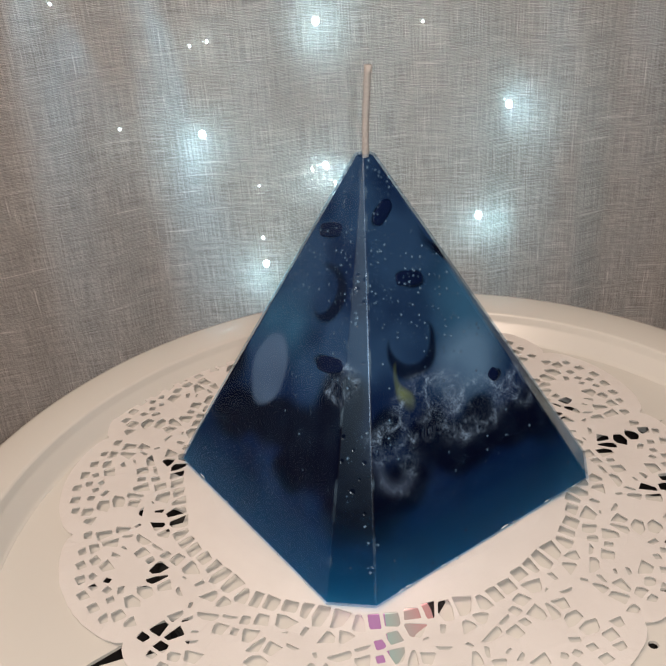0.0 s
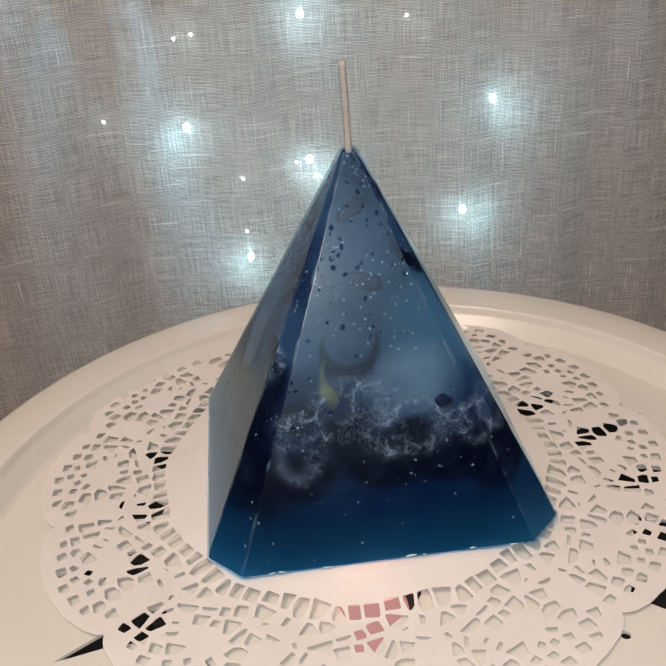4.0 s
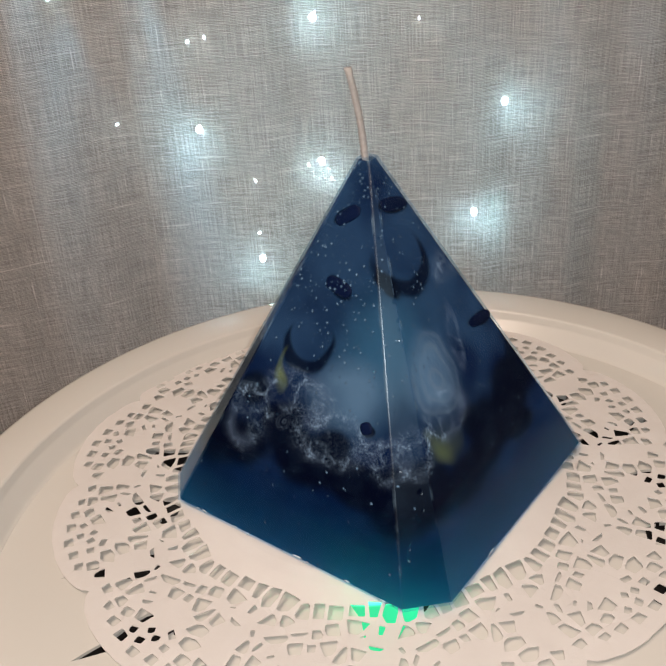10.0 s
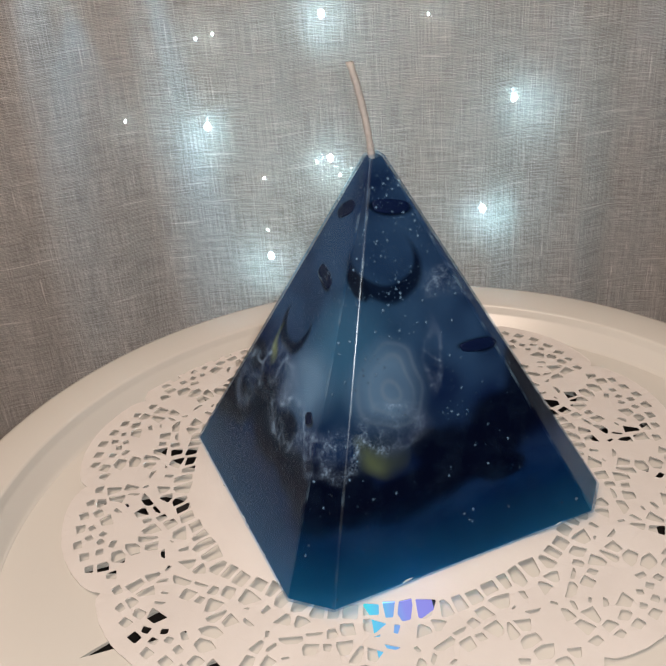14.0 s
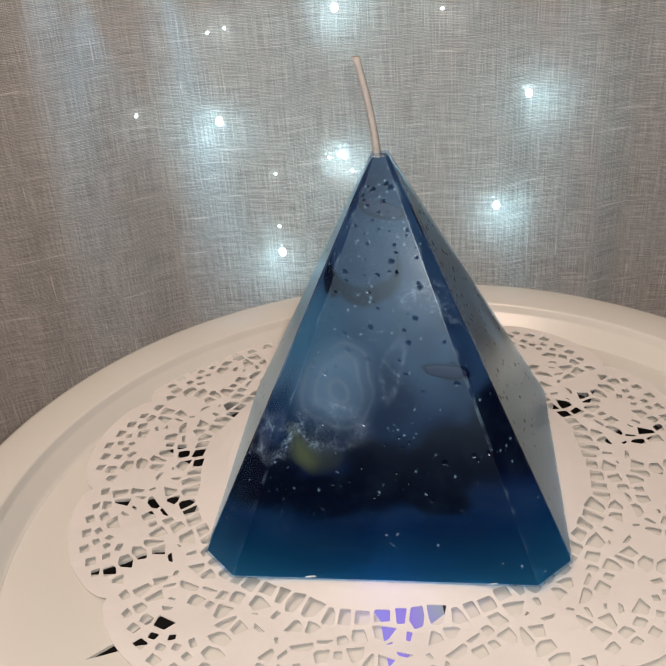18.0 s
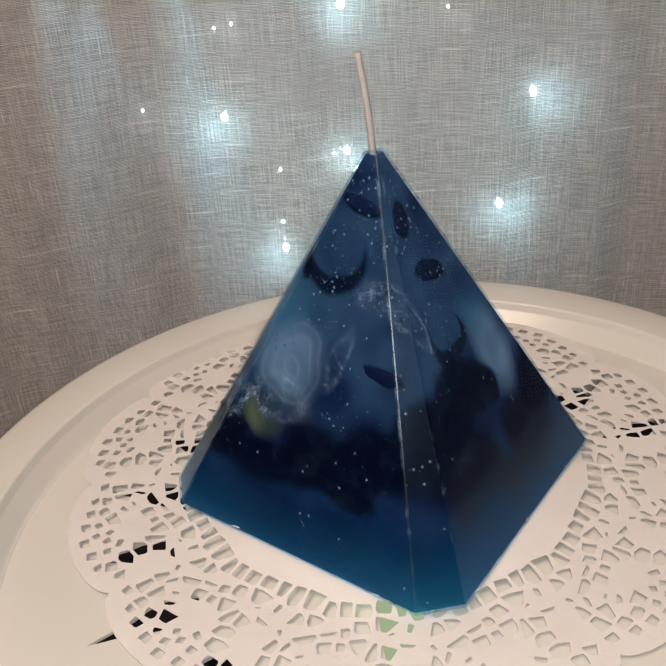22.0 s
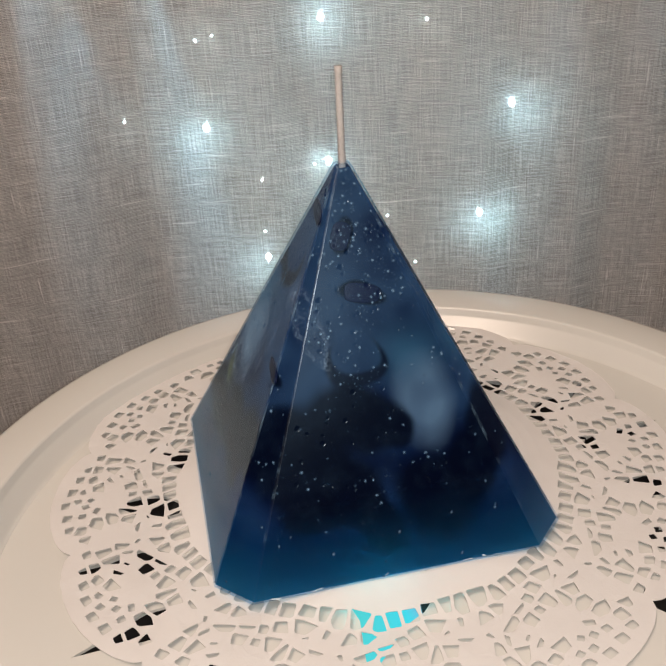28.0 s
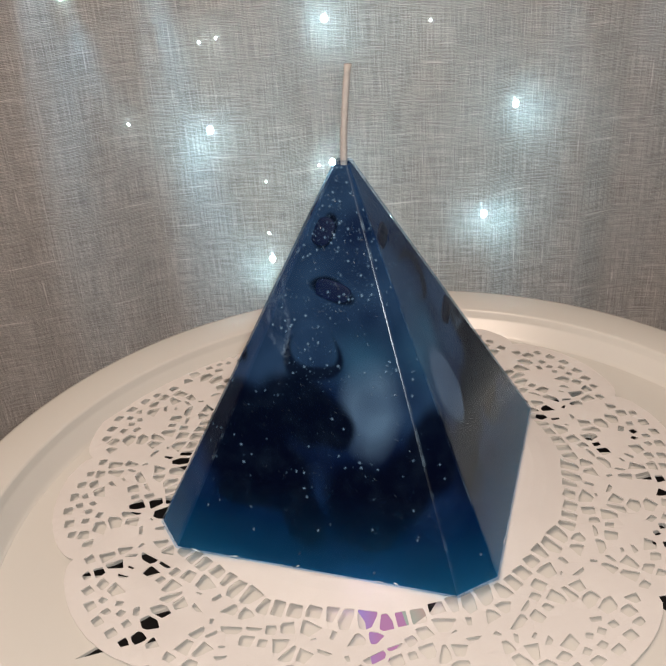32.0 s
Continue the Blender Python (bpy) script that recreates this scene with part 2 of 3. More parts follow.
def glow(name, colour, strength):
    k = Mat(name)
    return k.out(k.n("ShaderNodeEmission", {"Color": (*colour, 1), "Strength": strength}))


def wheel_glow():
    """Added wheel standing in for the LED: one turn runs through all its colours."""
    k = Mat("led_stand_in_glow")
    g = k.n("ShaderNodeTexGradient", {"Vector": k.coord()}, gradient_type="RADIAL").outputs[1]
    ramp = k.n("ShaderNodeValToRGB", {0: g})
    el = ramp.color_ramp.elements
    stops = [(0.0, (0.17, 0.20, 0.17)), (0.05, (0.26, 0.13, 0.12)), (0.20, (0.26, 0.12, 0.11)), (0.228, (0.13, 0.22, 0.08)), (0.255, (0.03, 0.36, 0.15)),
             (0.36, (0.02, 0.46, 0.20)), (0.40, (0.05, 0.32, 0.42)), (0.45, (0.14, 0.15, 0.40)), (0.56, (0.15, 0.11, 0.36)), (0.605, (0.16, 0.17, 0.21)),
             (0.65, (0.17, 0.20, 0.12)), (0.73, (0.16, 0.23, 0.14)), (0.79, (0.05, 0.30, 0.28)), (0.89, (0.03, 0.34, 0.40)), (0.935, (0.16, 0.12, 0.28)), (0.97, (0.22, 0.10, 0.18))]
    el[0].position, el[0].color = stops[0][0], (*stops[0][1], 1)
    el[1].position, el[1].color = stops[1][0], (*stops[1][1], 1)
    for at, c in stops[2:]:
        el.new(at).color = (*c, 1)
    # brighter near the hub, out of sight, to light paper and wax foot
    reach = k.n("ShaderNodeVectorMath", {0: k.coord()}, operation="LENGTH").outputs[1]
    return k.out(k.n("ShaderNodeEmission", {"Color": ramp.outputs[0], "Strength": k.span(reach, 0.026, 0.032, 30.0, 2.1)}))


SKIN, CORE, EDGE, LINEN, PAPER = wax_skin(), wax_core(), wax_edge(), linen(), paper()
NAVY = plain("dark_navy_wax", (0.0015, 0.004, 0.022), (0.003, 0.008, 0.036), 60, 0.5, spec=0.1)
FLECK = plain("white_wax", (0.30, 0.42, 0.50), (0.55, 0.62, 0.66), 900, 0.5)
WICK = plain("waxed_cotton", (0.35, 0.325, 0.30), (0.46, 0.43, 0.40), 900, 0.55, 0.5, 0.0004)
ENAMEL = enamel()
WALLPAINT = plain("warm_wall_paint", (0.17, 0.15, 0.13), (0.21, 0.185, 0.165), 1.5, 0.8)
BOUNCEWALL = plain("bounce_wall_white", (0.55, 0.55, 0.54), (0.60, 0.60, 0.59), 2, 0.8)
OAK = plain("dark_floor_wood", (0.07, 0.045, 0.03), (0.13, 0.085, 0.055), 3, 0.5)
DARKWOOD = plain("black_stained_wood", (0.012, 0.010, 0.009), (0.025, 0.02, 0.018), 9, 0.5)
BLACK = plain("black_plastic", (0.006, 0.006, 0.006), (0.012, 0.012, 0.012), 40, 0.5)
WIRE = plain("clear_wire", (0.30, 0.32, 0.33), (0.40, 0.42, 0.43), 90, 0.3)
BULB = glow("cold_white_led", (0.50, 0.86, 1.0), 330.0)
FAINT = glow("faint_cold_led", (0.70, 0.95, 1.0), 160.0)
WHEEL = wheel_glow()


# ---- building helpers ----
def part(name, bm, material, parent=None, label="", smooth=False):
    mesh = bpy.data.meshes.new(name)
    bm.to_mesh(mesh)
    bm.free()
    mesh.materials.append(material)
    if smooth:
        for poly in mesh.polygons:
            poly.use_smooth = True
    ob = new(name, mesh)
    if parent:
        ob.parent = parent
    if label:
        ob["label"] = label
    return ob


def thing(name, label, category, group="", kind=""):
    return tagged(new(name), label, category, group, kind)


def box(bm, lo, hi):
    m = Matrix.Translation([(a + b) / 2 for a, b in zip(lo, hi)]) @ Matrix.Diagonal((*[b - a for a, b in zip(lo, hi)], 1))
    bmesh.ops.create_cube(bm, size=1, matrix=m)
    return bm


def lathe(profile, steps=128, close=False):
    bm = bmesh.new()
    rings = []
    for r, z in profile:
        rings.append([bm.verts.new((r * math.cos(2 * math.pi * i / steps), r * math.sin(2 * math.pi * i / steps), z)) for i in range(steps)])
    pairs = list(zip(rings, rings[1:])) + ([(rings[-1], rings[0])] if close else [])
    for a, b in pairs:
        for i in range(steps):
            j = (i + 1) % steps
            bm.faces.new((a[i], a[j], b[j], b[i]))
    bmesh.ops.recalc_face_normals(bm, faces=bm.faces)
    return bm


def sheet(outer, holes, z, extra=()):
    """A flat sheet with holes; extra points make it fine enough to bend."""
    verts, faces = [], []
    for loop in [outer] + list(holes):
        faces.append(list(range(len(verts), len(verts) + len(loop))))
        verts += [Vector((x, y)) for x, y in loop]
    verts += [Vector((x, y)) for x, y in extra]
    co, _, tris, _, _, src = geometry.delaunay_2d_cdt(verts, [], faces, 0, 1e-7)
    bm = bmesh.new()
    vs = [bm.verts.new((p.x, p.y, z)) for p in co]
    for tri, ids in zip(tris, src):
        if 0 in ids and len(ids) == 1:
            bm.faces.new([vs[i] for i in tri])
    bmesh.ops.delete(bm, geom=[v for v in bm.verts if not v.link_faces], context="VERTS")
    return bm


def thicken(bm, depth):
    """Gives a flat sheet thickness downwards."""
    got = bmesh.ops.extrude_face_region(bm, geom=bm.faces[:])
    bmesh.ops.translate(bm, vec=(0, 0, -depth), verts=[v for v in got["geom"] if isinstance(v, bmesh.types.BMVert)])
    bmesh.ops.recalc_face_normals(bm, faces=bm.faces)
    return bm


# ---- room ----
def room():
    tagged(part("floor", box(bmesh.new(), (-2.2, -3.2, -0.66), (2.2, 0.36, -0.60)), OAK), "dark wooden room floor", "floor", kind="structure")
    # unseen, set close and white to bounce the bulbs' light onto the curtain
    tagged(part("bounce_wall_north", box(bmesh.new(), (-2.2, 0.26, -0.6), (2.2, 0.36, 1.8)), BOUNCEWALL), "unseen white wall added behind the curtain to bounce light onto it", "wall", kind="structure")
    tagged(part("wall_south", box(bmesh.new(), (-2.2, -3.3, -0.6), (2.2, -3.2, 1.8)), WALLPAINT), "plain warm painted wall", "wall", kind="structure")
    tagged(part("wall_west", box(bmesh.new(), (-2.3, -3.2, -0.6), (-2.2, 0.36, 1.8)), WALLPAINT), "plain warm painted wall", "wall", kind="structure")
    tagged(part("wall_east", box(bmesh.new(), (2.2, -3.2, -0.6), (2.3, 0.36, 1.8)), WALLPAINT), "plain warm painted wall", "wall", kind="structure")
    tagged(part("ceiling", box(bmesh.new(), (-2.3, -3.3, 1.8), (2.3, 0.36, 1.9)), WALLPAINT), "plain ceiling", "ceiling", kind="structure")


def curtain_y(x, z):
    """Where the curtain hangs: gentle folds, swinging forward at its side."""
    y = 0.190 + 0.0026 * math.sin(62 * (x + 0.16 * z) + 0.6) + 0.0011 * math.sin(131 * (x + 0.10 * z) + 2.0) + 0.0004 * math.sin(240 * (x - 0.05 * z))
    if x < -0.06:
        y -= 0.9 * min(-0.06 - x, 0.12) ** 1.6 + 0.35 * max(-0.18 - x, 0)
    if x > 0.12:
        y += 0.012 * math.sin(min((x - 0.12) * 26, 3.1))
    return y


def curtain():
    xs = [-0.75 + 0.05 * i for i in range(9)] + [-0.30 + 0.0025 * i for i in range(220)] + [0.26 + 0.05 * i for i in range(11)]
    zs = [-0.595, -0.5, -0.4, -0.3, -0.24] + [-0.20 + 0.008 * i for i in range(50)] + [0.22, 0.3, 0.45, 0.7, 1.0, 1.3]
    bm = bmesh.new()
    uv = bm.loops.layers.uv.new("UVMap")
    grid = [[bm.verts.new((x, curtain_y(x, z), z)) for x in xs] for z in zs]
    run = [0.0]
    for a, b in zip(xs, xs[1:]):
        run.append(run[-1] + math.hypot(b - a, curtain_y(b, 0) - curtain_y(a, 0)))
    for j in range(len(zs) - 1):
        for i in range(len(xs) - 1):
            f = bm.faces.new((grid[j][i], grid[j][i + 1], grid[j + 1][i + 1], grid[j + 1][i]))
            for lp, (a, b) in zip(f.loops, ((i, j), (i + 1, j), (i + 1, j + 1), (i, j + 1))):
                lp[uv].uv = (run[a], zs[b])
    tagged(part("curtain", bm, LINEN, smooth=True), "sheer pale grey linen curtain hanging in soft folds", "curtain")


BULBS = [
    (0.0440, 0.1970, 0.1023),
    (-0.0572, 0.1972, 0.1005),
    (-0.1045, 0.1959, 0.0627),
    (-0.0660, 0.2039, 0.0548),
    (-0.0059, 0.2061, 0.0333),
    (0.0879, 0.2064, 0.0575),
    (0.0720, 0.2002, 0.0018),
    (-0.0412, 0.2024, -0.0173),
    (-0.0402, 0.1964, 0.0286),
    (-0.0412, 0.1971, -0.0002),
    (-0.0056, 0.2068, 0.1044),
]
# the last three are unseen, added above the view to light the cloth
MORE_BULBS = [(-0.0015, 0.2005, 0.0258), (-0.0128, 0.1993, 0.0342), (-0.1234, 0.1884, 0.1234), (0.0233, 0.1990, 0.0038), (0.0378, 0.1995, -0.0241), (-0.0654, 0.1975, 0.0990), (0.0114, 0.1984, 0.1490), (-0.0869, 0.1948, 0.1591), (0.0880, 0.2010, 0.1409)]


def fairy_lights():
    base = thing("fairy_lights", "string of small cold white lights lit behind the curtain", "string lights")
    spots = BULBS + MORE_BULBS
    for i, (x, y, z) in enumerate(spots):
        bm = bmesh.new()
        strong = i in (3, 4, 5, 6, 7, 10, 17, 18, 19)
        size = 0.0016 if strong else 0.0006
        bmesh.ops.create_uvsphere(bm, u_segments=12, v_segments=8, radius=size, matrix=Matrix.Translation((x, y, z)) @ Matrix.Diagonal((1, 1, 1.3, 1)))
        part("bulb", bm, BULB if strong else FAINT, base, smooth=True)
    # larger lights beam down their wires; the last spot is added to brighten cloth
    for x, z, power, spread in ((-0.088, 0.215, 5.5, 12), (-0.078, 0.115, 1.9, 22), (-0.006, 0.135, 0.30, 18), (0.091, 0.125, 0.8, 20), (0.074, 0.045, 0.6, 24), (0.100, 0.215, 1.0, 12), (-0.140, 0.215, 2.8, 13), (0.142, 0.215, 1.4, 12), (-0.064, 0.080, 0.5, 30), (-0.125, 0.150, 0.8, 34)):
        lamp("fairy_and_fill_beam", "SPOT", power, (0.36, 0.74, 1.0), look((x, curtain_y(x, z) + 0.016, z), (x + 0.010, curtain_y(x, z - 0.16), z - 0.16)), spot_size=radians(spread), spot_blend=1.0, shadow_soft_size=0.003)
    order = sorted(spots, key=lambda s: (round(s[0] / 0.05), s[2]))
    bm = bmesh.new()
    for a, b in zip(order, order[1:]):
        a, b = Vector(a) + Vector((0, 0.004, 0)), Vector(b) + Vector((0, 0.004, 0))
        d = b - a
        m = Matrix.Translation((a + b) / 2) @ d.to_track_quat("Z", "Y").to_matrix().to_4x4()
        bmesh.ops.create_cone(bm, segments=5, radius1=0.00035, radius2=0.00035, depth=d.length, matrix=m)
    part("wire", bm, WIRE, base)


# ---- tray on its table ----
TRAY = (0.0095, -0.033)


def leaf(r0, r1, width, angle, steps=7):
    """A pointed leaf: round inside, its tip outwards."""
    side = []
    for i in range(steps + 1):
        f = i / steps
        w = width / 2 * math.sin(math.pi * min(f * 1.35 + 0.12, 1.0)) ** 0.8 if f < 0.55 else width / 2 * max(0.0, (1 - f) / 0.45) ** 0.9 * math.sin(math.pi * min(0.55 * 1.35 + 0.12, 1.0)) ** 0.8
        side.append((r0 + (r1 - r0) * f, w))
    pts = [(r, -w) for r, w in side] + [(r, w) for r, w in reversed(side[:-1])]
    c, s = math.cos(radians(angle)), math.sin(radians(angle))
    return [(r * c - w * s, r * s + w * c) for r, w in pts]


def dot_hole(r, angle, size):
    cx, cy = r * math.cos(radians(angle)), r * math.sin(radians(angle))
    return [(cx + size * math.cos(a * math.pi / 5), cy + size * math.sin(a * math.pi / 5)) for a in range(10)]


FLOOR = -0.0060


def tray():
    base = thing("tray", "round white enamelled metal tray with cut-out leaves", "tray")
    base.matrix_world = pose(*TRAY, 0)
    holes = [leaf(0.073, 0.1055, 0.0108, -154.5 + 18 * k) for k in range(20) if k != 6]
    holes += [leaf(0.017, 0.060, 0.026, -104)]
    holes += [dot_hole(0.0768, -42.4 + 36 * k, 0.0014) for k in range(10)]
    rim_r = 0.1262
    outer = [(rim_r * math.cos(2 * math.pi * i / 128), rim_r * math.sin(2 * math.pi * i / 128)) for i in range(128)]
    holes = [[(x, y + 0.0073) for x, y in h] for h in holes]
    part("tray_floor", thicken(sheet(outer, holes, FLOOR), 0.0010), ENAMEL, base)
    profile = [(0.1262, FLOOR), (0.1266, FLOOR + 0.0001), (0.1272, FLOOR + 0.0005)]
    for i in range(1, 8):
        profile.append((0.1272 + 0.0049 * i / 7, FLOOR + 0.0005 + 0.0059 * i / 7))
    profile += [(0.1325, 0.0024), (0.1330, 0.0030), (0.1338, 0.0032), (0.142, 0.0031), (0.1490, 0.0027), (0.1508, 0.0022), (0.1516, 0.0012), (0.1516, -0.0004), (0.1508, -0.0012),
                (0.1450, -0.0004), (0.1350, 0.0008), (0.1333, -0.0010), (0.1312, -0.0036), (0.1285, -0.0050), (0.1262, FLOOR - 0.0010)]
    part("rim", lathe(profile, 160, close=True), ENAMEL, base, smooth=True)
    part("foot_ring", lathe([(0.1155, FLOOR - 0.0011), (0.1185, FLOOR - 0.0011), (0.1185, -0.0218), (0.1155, -0.0218)], 96, close=True), ENAMEL, base)


def side_table():
    base = thing("side_table", "small black round side table under the tray", "table")
    base.matrix_world = pose(*TRAY, 0)
    part("tabletop", lathe([(0.0001, -0.022), (0.124, -0.022), (0.126, -0.024), (0.126, -0.038), (0.124, -0.040), (0.0001, -0.040)], 96), DARKWOOD, base)
    part("pedestal", lathe([(0.014, -0.040), (0.012, -0.06), (0.012, -0.56), (0.09, -0.585), (0.095, -0.60), (0.0001, -0.60)], 48), DARKWOOD, base)


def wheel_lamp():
    """Stands in for a colour-changing LED under the tray: added turning wheel, slotted cover."""
    cover = thing("added_wheel_cover", "added flat black cover hiding all but one colour of the stand-in light", "lamp")
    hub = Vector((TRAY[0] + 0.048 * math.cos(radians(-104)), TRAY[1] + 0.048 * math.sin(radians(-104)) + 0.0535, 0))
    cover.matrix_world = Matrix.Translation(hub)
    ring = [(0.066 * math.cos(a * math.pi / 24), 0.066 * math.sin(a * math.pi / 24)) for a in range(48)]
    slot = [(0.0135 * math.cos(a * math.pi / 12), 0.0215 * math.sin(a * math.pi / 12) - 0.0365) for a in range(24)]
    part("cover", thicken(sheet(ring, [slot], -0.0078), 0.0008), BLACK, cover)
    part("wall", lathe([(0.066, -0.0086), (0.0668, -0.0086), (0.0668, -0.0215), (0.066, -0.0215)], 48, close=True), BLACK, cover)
    wheel = tagged(part("led_stand_in_wheel", lathe([(0.0001, -0.0096), (0.062, -0.0096), (0.062, -0.0108), (0.0001, -0.0108)], 64), WHEEL), "added glowing colour wheel standing in for a colour-changing LED", "lamp wheel")
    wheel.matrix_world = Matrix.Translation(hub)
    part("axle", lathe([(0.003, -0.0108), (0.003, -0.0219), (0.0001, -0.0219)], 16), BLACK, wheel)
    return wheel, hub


# ---- doily ----
def turntable():
    return tagged(part("turntable", lathe([(0.0001, -0.00065), (0.040, -0.00065), (0.0405, -0.0009), (0.0405, FLOOR + 0.00005), (0.0001, FLOOR + 0.00005)], 96), ENAMEL), "low white turning disc hidden under the doily", "turntable")


# one twelfth of the lace, cut by cut: degrees, radius, width, height (mm), how far it narrows outwards, turn
LACE_INNER = [
    (-14.6, 65.9, 4.0, 5.6, 0.45, 4), (-9.8, 66.0, 4.2, 5.4, 0.35, -10), (-5.0, 66.9, 3.4, 4.6, -0.55, 8), (-1.6, 66.4, 3.7, 4.2, -0.1, 6),
    (2.7, 66.0, 4.0, 3.9, 0.0, 2), (7.6, 65.0, 4.0, 3.5, -0.05, -4), (12.4, 65.0, 3.7, 4.3, 0.15, 0),
]
LACE_SECOND = [
    (-11.3, 72.2, 3.3, 3.5, -0.7, 10), (-7.9, 71.7, 3.5, 3.7, 0.7, -8), (-4.0, 75.0, 4.4, 1.1, 0.5, 20), (-0.4, 73.6, 3.1, 2.9, 0.15, 16),
    (2.8, 71.5, 3.6, 3.6, -0.15, 12), (7.7, 70.2, 4.4, 4.0, 0.4, -14), (13.3, 71.2, 1.3, 2.8, 0.2, -15), (9.2, 73.2, 1.5, 0.7, 0.0, 10),
]
LACE_ROUND = [
    (-7.6, 78.0, 5.8, 2.3, 0.5, 26), (-3.7, 79.6, 3.5, 3.5, 0.2, 14), (-0.4, 78.4, 2.4, 2.4, 0.0, 8), (2.9, 77.8, 3.5, 4.4, 0.25, 14),
    (5.6, 79.6, 2.5, 5.6, -0.2, -12), (8.4, 79.5, 3.4, 3.6, 0.2, -20), (12.0, 77.3, 3.4, 1.1, 0.3, -14), (7.2, 84.8, 4.9, 4.0, -0.15, -16),
    (7.9, 89.4, 4.8, 4.0, 0.2, -20), (3.9, 89.9, 2.8, 1.7, 0.1, -30), (-3.8, 90.9, 5.0, 3.3, 0.25, 12), (-5.9, 87.2, 2.6, 1.4, 0.3, 34),
    (-7.3, 83.9, 1.9, 0.8, 0.0, 30), (-10.6, 81.9, 1.1, 3.8, 0.1, -24), (-13.0, 78.4, 1.0, 1.9, 0.2, 30), (-13.0, 83.2, 2.3, 4.0, -0.3, -12),
]
LACE_OUTER = [
    (-12.9, 88.7, 3.0, 4.6, -0.3, 10), (-9.9, 87.9, 2.6, 4.8, 0.4, -16), (-9.5, 92.6, 3.4, 3.3, -0.3, 8), (-6.1, 93.2, 3.6, 2.7, 0.3, 14),
    (-13.6, 94.0, 3.0, 2.4, 0.2, 5), (9.2, 94.6, 3.5, 3.3, 0.1, -8), (12.0, 93.6, 2.8, 2.9, 0.3, -20), (5.1, 94.1, 2.3, 2.1, 0.1, -10),
    (2.4, 93.4, 2.1, 2.0, 0.0, 20), (0.3, 96.4, 2.3, 2.0, 0.0, 12), (-2.4, 95.3, 2.2, 1.9, 0.1, 25), (0.2, 92.0, 1.9, 1.8, 0.0, 40),
]
LACE_EDGE = [
    (-9.6, 96.2, 2.6, 2.3, 0.2, 10), (-6.2, 97.6, 3.0, 2.5, 0.1, 8), (-2.6, 98.9, 3.2, 2.6, -0.1, 4), (1.4, 100.0, 3.1, 2.5, 0.1, 0), (5.0, 99.0, 3.1, 2.6, 0.0, -6), (8.4, 98.4, 2.8, 2.3, 0.2, -10),
]


def edge_radius(a):
    """The doily's scalloped edge, twelve lobes."""
    f = (a / radians(30) + 0.5) % 1.0 * 2 - 1
    return 0.0986 + 0.0062 * max(1 - f * f, 0.0) ** 0.62


def cut(rnd, angle, r, wide, high, narrow, turn):
    """One hole of the lace in mm: a hand-drawn four-sided cut, round its middle."""
    pts = []
    for sx, sy in ((-1, -1), (-1, 1), (1, 1), (1, -1)):
        w = wide / 2 * (1 - narrow * sy)
        pts.append(Vector((high / 2 * sy * rnd.uniform(1.02, 1.22), w * sx * rnd.uniform(1.02, 1.22))))
    spin = Matrix.Rotation(radians(turn + rnd.uniform(-4, 4)), 2)
    mid = Vector((r + rnd.uniform(-0.2, 0.2), rnd.uniform(-0.2, 0.2)))
    place = Matrix.Rotation(radians(angle), 2)
    return place @ mid, [place @ (mid + spin @ q) for q in pts]


def trim(poly, at, n):
    """What is left of a polygon on the near side of the line at a distance along n."""
    out = []
    for a, b in zip(poly, poly[1:] + poly[:1]):
        da, db = a.dot(n) - at, b.dot(n) - at
        if da <= 0:
            out.append(a)
        if da * db < 0:
            out.append(a.lerp(b, da / (da - db)))
    return out


def blunt(poly):
    """The same polygon in metres with its corners taken off."""
    out = []
    for i, q in enumerate(poly):
        for other in (poly[i - 1], poly[(i + 1) % len(poly)]):
            p = q.lerp(other, min(0.2, 0.28 / max((other - q).length, 0.3))) / 1000
            out.append((p.x, p.y))
    return out


